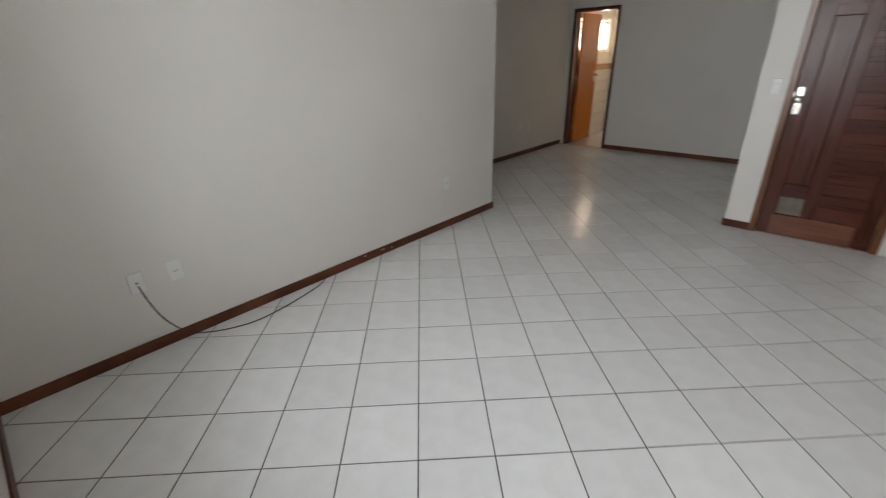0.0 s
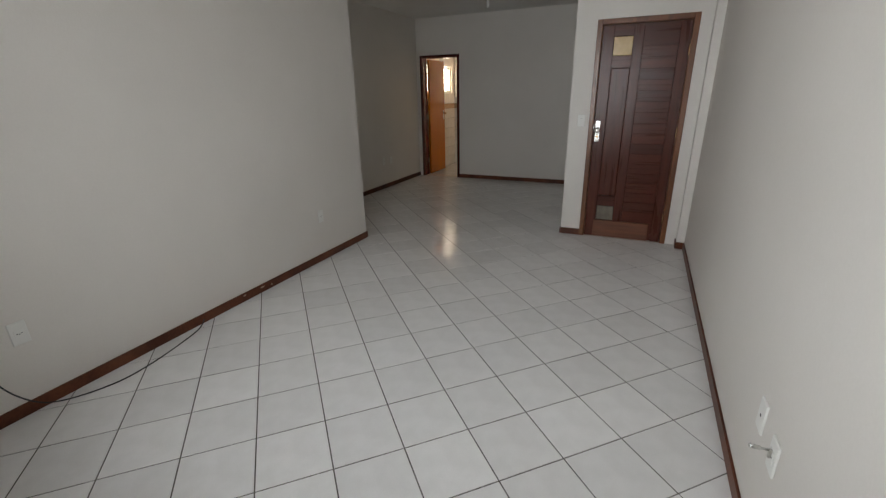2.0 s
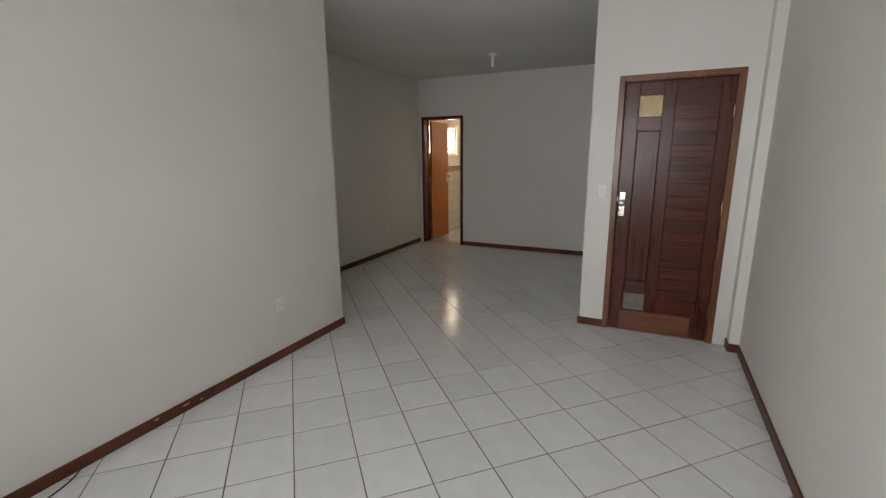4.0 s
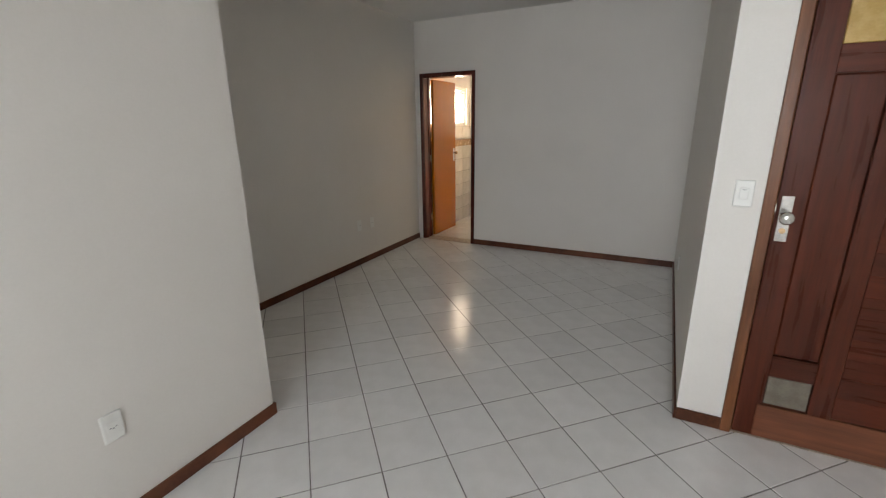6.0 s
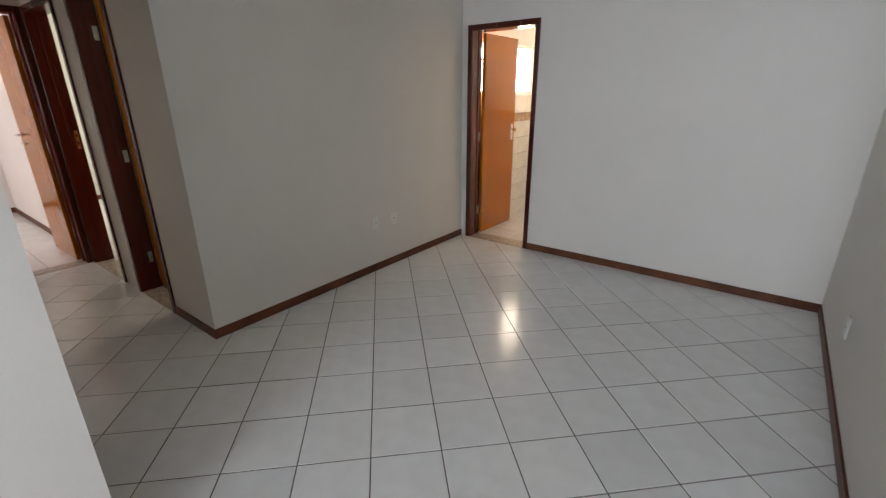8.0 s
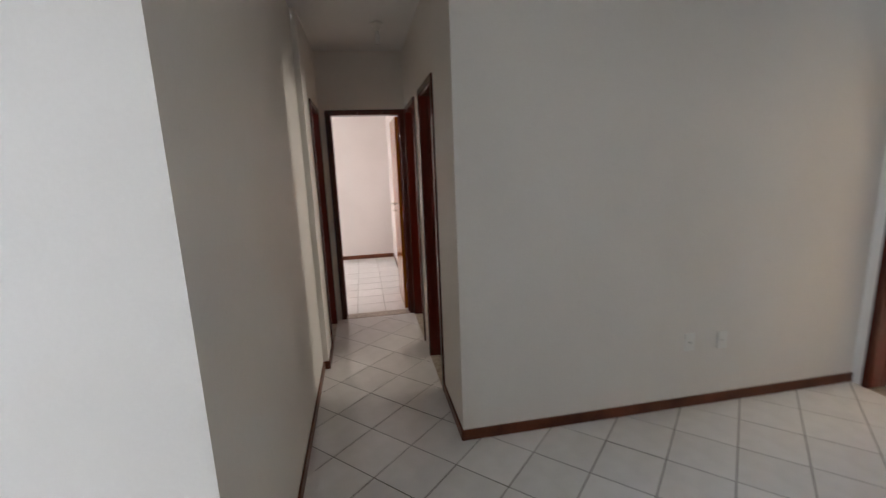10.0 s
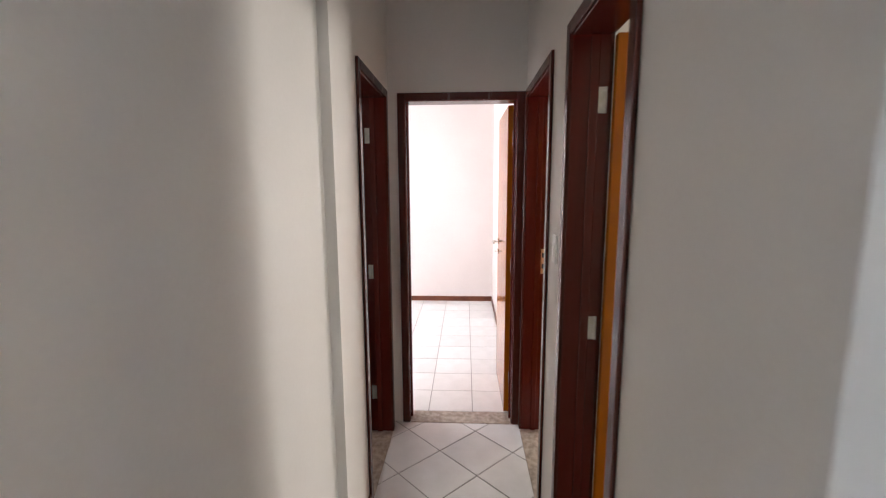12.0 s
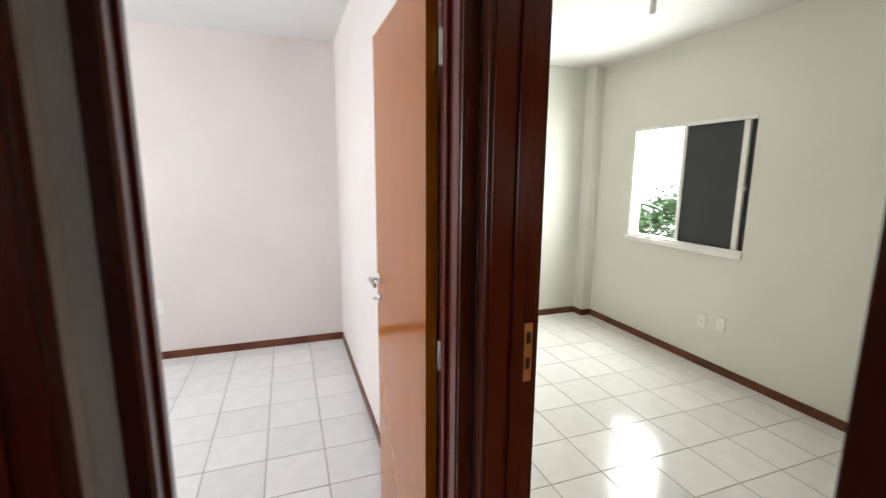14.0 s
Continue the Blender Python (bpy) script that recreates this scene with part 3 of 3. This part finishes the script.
# kitchen wall tiles
def tiled_wall(m, length, label):
    """Rows of tiles with one brown band, in local x (along) and z, standing out to -y."""
    base = tagged(new("wall_tiling", mesh_of("wall_tiling", box(bmesh.new(), 0, length, -0.003, -0.0005, 0, 1.5), M_TILE_JOINT)), label, "tiles", kind="structure")
    base.matrix_world = m
    n = int(length / 0.3)
    for name, z0, z1, proud, mat, rows in (("tile", 0.002, 0.198, 0.008, M_WTILE, (0, 0.2, 0.4, 0.6, 0.8, 1.0, 1.3)), ("band_tile", 0.002, 0.098, 0.0085, M_BAND, (1.2,))):
        whole = mesh_of(name, block(0.002, 0.298, -proud, -0.003, z0, z1, 0.001, 1), mat)
        last = mesh_of(name, block(0.002, length - 0.3 * n - 0.002, -proud, -0.003, z0, z1, 0.001, 1), mat) if length - 0.3 * n > 0.03 else None
        for z in rows:
            for k in range(n + (1 if last else 0)):
                o = new(name, whole if k < n else last)
                o.location, o.parent = (0.3 * k, 0, z), base


tiled_wall(pose(-1.13, Y_FAR + T + 0.04, 0, 0, 0, 90), 5.36 - Y_FAR - T - 0.04, "white ceramic kitchen wall tiles with a brown band")
tiled_wall(pose(-1.12, 5.36, 0), 3.0, "ceramic tiles with a brown band on the kitchen end wall")


# outside
ground = structure("ground", box(bmesh.new(), -900, 900, -900, 900, -6.4, -6.2), M_GROUND, "pale concrete yard far below the windows", "ground")


def tree(x, y, z0, h, r, seed, label):
    rnd = random.Random(seed)
    o = thing("tree", pose(x, y, z0), label, "tree")
    bm = bmesh.new()
    limbs = [((0, 0, 0), (0.1, 0.05, h * 0.55), 0.16, 0.1)]
    for k in range(7):
        a = 2 * math.pi * k / 7 + rnd.random()
        limbs.append(((0.08, 0.04, h * (0.42 + 0.02 * k)), (r * 0.7 * math.cos(a), r * 0.7 * math.sin(a), h * (0.62 + 0.3 * rnd.random())), 0.07, 0.02))
    for p, q, ra, rb in limbs:
        p, q = Vector(p), Vector(q)
        k = bmesh.new()
        bmesh.ops.create_cone(k, segments=9, radius1=ra, radius2=rb, depth=(q - p).length, cap_ends=True)
        bmesh.ops.transform(k, matrix=Matrix.Translation((p + q) / 2) @ (q - p).to_track_quat("Z", "Y").to_matrix().to_4x4(), verts=k.verts)
        me = bpy.data.meshes.new("k")
        k.to_mesh(me), k.free()
        bm.from_mesh(me)
        bpy.data.meshes.remove(me)
    part("trunk", bm, M_BARK, o)
    verts, faces = [], []
    for c in range(38):
        a, e, d = rnd.random() * 6.28, rnd.uniform(-0.5, 1.3), r * rnd.uniform(0.35, 1.0)
        cx, cy, cz = d * math.cos(a) * math.cos(e), d * math.sin(a) * math.cos(e), h * 0.76 + d * 0.7 * math.sin(e)
        for k in range(60):
            p = Vector((cx + rnd.gauss(0, 0.2), cy + rnd.gauss(0, 0.2), cz + rnd.gauss(0, 0.13)))
            u = Vector((rnd.gauss(0, 1), rnd.gauss(0, 1), rnd.gauss(0, 0.5))).normalized()
            v = u.cross(Vector((rnd.gauss(0, 1), rnd.gauss(0, 1), rnd.gauss(0, 1)))).normalized()
            n = len(verts)
            verts += [p - u * 0.09, p + v * 0.035, p + u * 0.09, p - v * 0.035]
            faces.append((n, n + 1, n + 2, n + 3))
    me = bpy.data.meshes.new("crown")
    me.from_pydata(verts, [], faces)
    me.materials.append(M_FOLIAGE)
    cr = new("crown", me)
    cr.parent = o


haze_m, haze_t, haze_b = shader("bright_haze", 1.0)
haze_b.inputs["Base Color"].default_value = (0, 0, 0, 1)
haze_b.inputs["Emission Color"].default_value = (0.95, 0.98, 1.0, 1)
haze_b.inputs["Emission Strength"].default_value = 3.0
structure("backdrop", box(bmesh.new(), -160, 60, 70, 70.2, -6.2, 60), haze_m, "bright hazy sky over the distance", "sky")
tree(-11.2, 9.2, -6.2, 8.3, 1.6, 3, "leafy green tree outside the window")


# floor tiles
def clip(poly, x0, x1, y0, y1):
    for ax, lim, sg in ((0, x0, 1), (0, x1, -1), (1, y0, 1), (1, y1, -1)):
        out = []
        for i, p in enumerate(poly):
            q = poly[i - 1]
            dp, dq = sg * (p[ax] - lim), sg * (q[ax] - lim)
            if dp * dq < 0:
                s = dq / (dq - dp)
                out.append((q[0] + (p[0] - q[0]) * s, q[1] + (p[1] - q[1]) * s))
            if dp >= 0:
                out.append(p)
        poly = out
        if len(poly) < 3:
            return []
    return poly


def lay(parent, rects, pitch, angle, ou, ov, gap, extra=None):
    """Tiles on a grid, cut at the edges of the rectangles; whole ones share one mesh."""
    c, s, half = math.cos(radians(angle)), math.sin(radians(angle)), (pitch - gap) / 2
    bm = bmesh.new()
    box(bm, -half, half, -half, half, -0.008, 0.0)
    bmesh.ops.bevel(bm, geom=[e for e in bm.edges if all(v.co.z > -0.001 for v in e.verts)], offset=0.0014, segments=1, affect="EDGES")
    bmesh.ops.rotate(bm, verts=bm.verts, matrix=Matrix.Rotation(radians(angle), 3, "Z"))
    whole = mesh_of("tile", bm, M_TILE)
    rnd = random.Random(5)
    xs = [v for r in rects for v in r[:2]]
    ys = [v for r in rects for v in r[2:]]
    n = int(12 / pitch)
    rest = bmesh.new()
    for i in range(-n, n):
        for j in range(-n, n):
            u, v = ou + (i + 0.5) * pitch, ov + (j + 0.5) * pitch
            x, y = u * c - v * s, u * s + v * c
            if not (min(xs) - 0.3 < x < max(xs) + 0.3 and min(ys) - 0.3 < y < max(ys) + 0.3):
                continue
            poly = [(x + a * c - b_ * s, y + a * s + b_ * c) for a, b_ in ((-half, -half), (half, -half), (half, half), (-half, half))]
            got = [p for p in (clip(poly, *r) for r in rects) if p]
            if not got:
                continue
            far = extra and y > extra
            if any(len(p) == 4 and abs(sum(p[k - 1][0] * p[k][1] - p[k][0] * p[k - 1][1] for k in range(4)) / 2 - 4 * half * half) < 1e-6 for p in got) and not far:
                o = new("tile", whole)
                o.location = (x, y, rnd.uniform(-0.0004, 0.0003))
                o.rotation_euler = (rnd.gauss(0, 0.0018), rnd.gauss(0, 0.0018), 0)
                o.parent = parent
                continue
            bm = rest if far else bmesh.new()
            for p in got:
                top = [bm.verts.new((q[0] - (0 if far else x), q[1] - (0 if far else y), 0)) for q in p]
                low = [bm.verts.new((q[0] - (0 if far else x), q[1] - (0 if far else y), -0.008)) for q in p]
                bm.faces.new(top)
                for k in range(len(p)):
                    bm.faces.new((top[k - 1], low[k - 1], low[k], top[k]))
            if not far:
                bmesh.ops.recalc_face_normals(bm, faces=bm.faces)
                o = new("tile", mesh_of("tile", bm, M_TILE))
                o.location, o.parent = (x, y, 0), parent
    if extra:
        bmesh.ops.recalc_face_normals(rest, faces=rest.faces)
        o = new("far_tiles", mesh_of("far_tiles", rest, M_TILE))
        o.parent = parent
        tagged(o, "ceramic tiles at the far end", kind="stuff")


lay(floor_main, [(X_L, X_R, -4.3, Y_S), (X_LB, X_R, Y_S, Y_FAR), (X_END, X_LB, Y_S, Y_C)], 0.31815, 44.82, -0.1468, -0.0432, 0.0056, 3.0)
lay(floor_bedroom, [(X_BED, X_END - T - 0.01, -2.27, Y_C)], 0.32, 0, -4.34, 0.215, 0.005)
lay(floor_study, [(X_BED, -2.64, Y_C + T, Y_FAR)], 0.32, 0, -4.596, 1.955, 0.005)
lay(floor_kitchen, [(-1.13, 1.9, Y_FAR + T, 5.36)], 0.32, 0, 0, 0, 0.005)
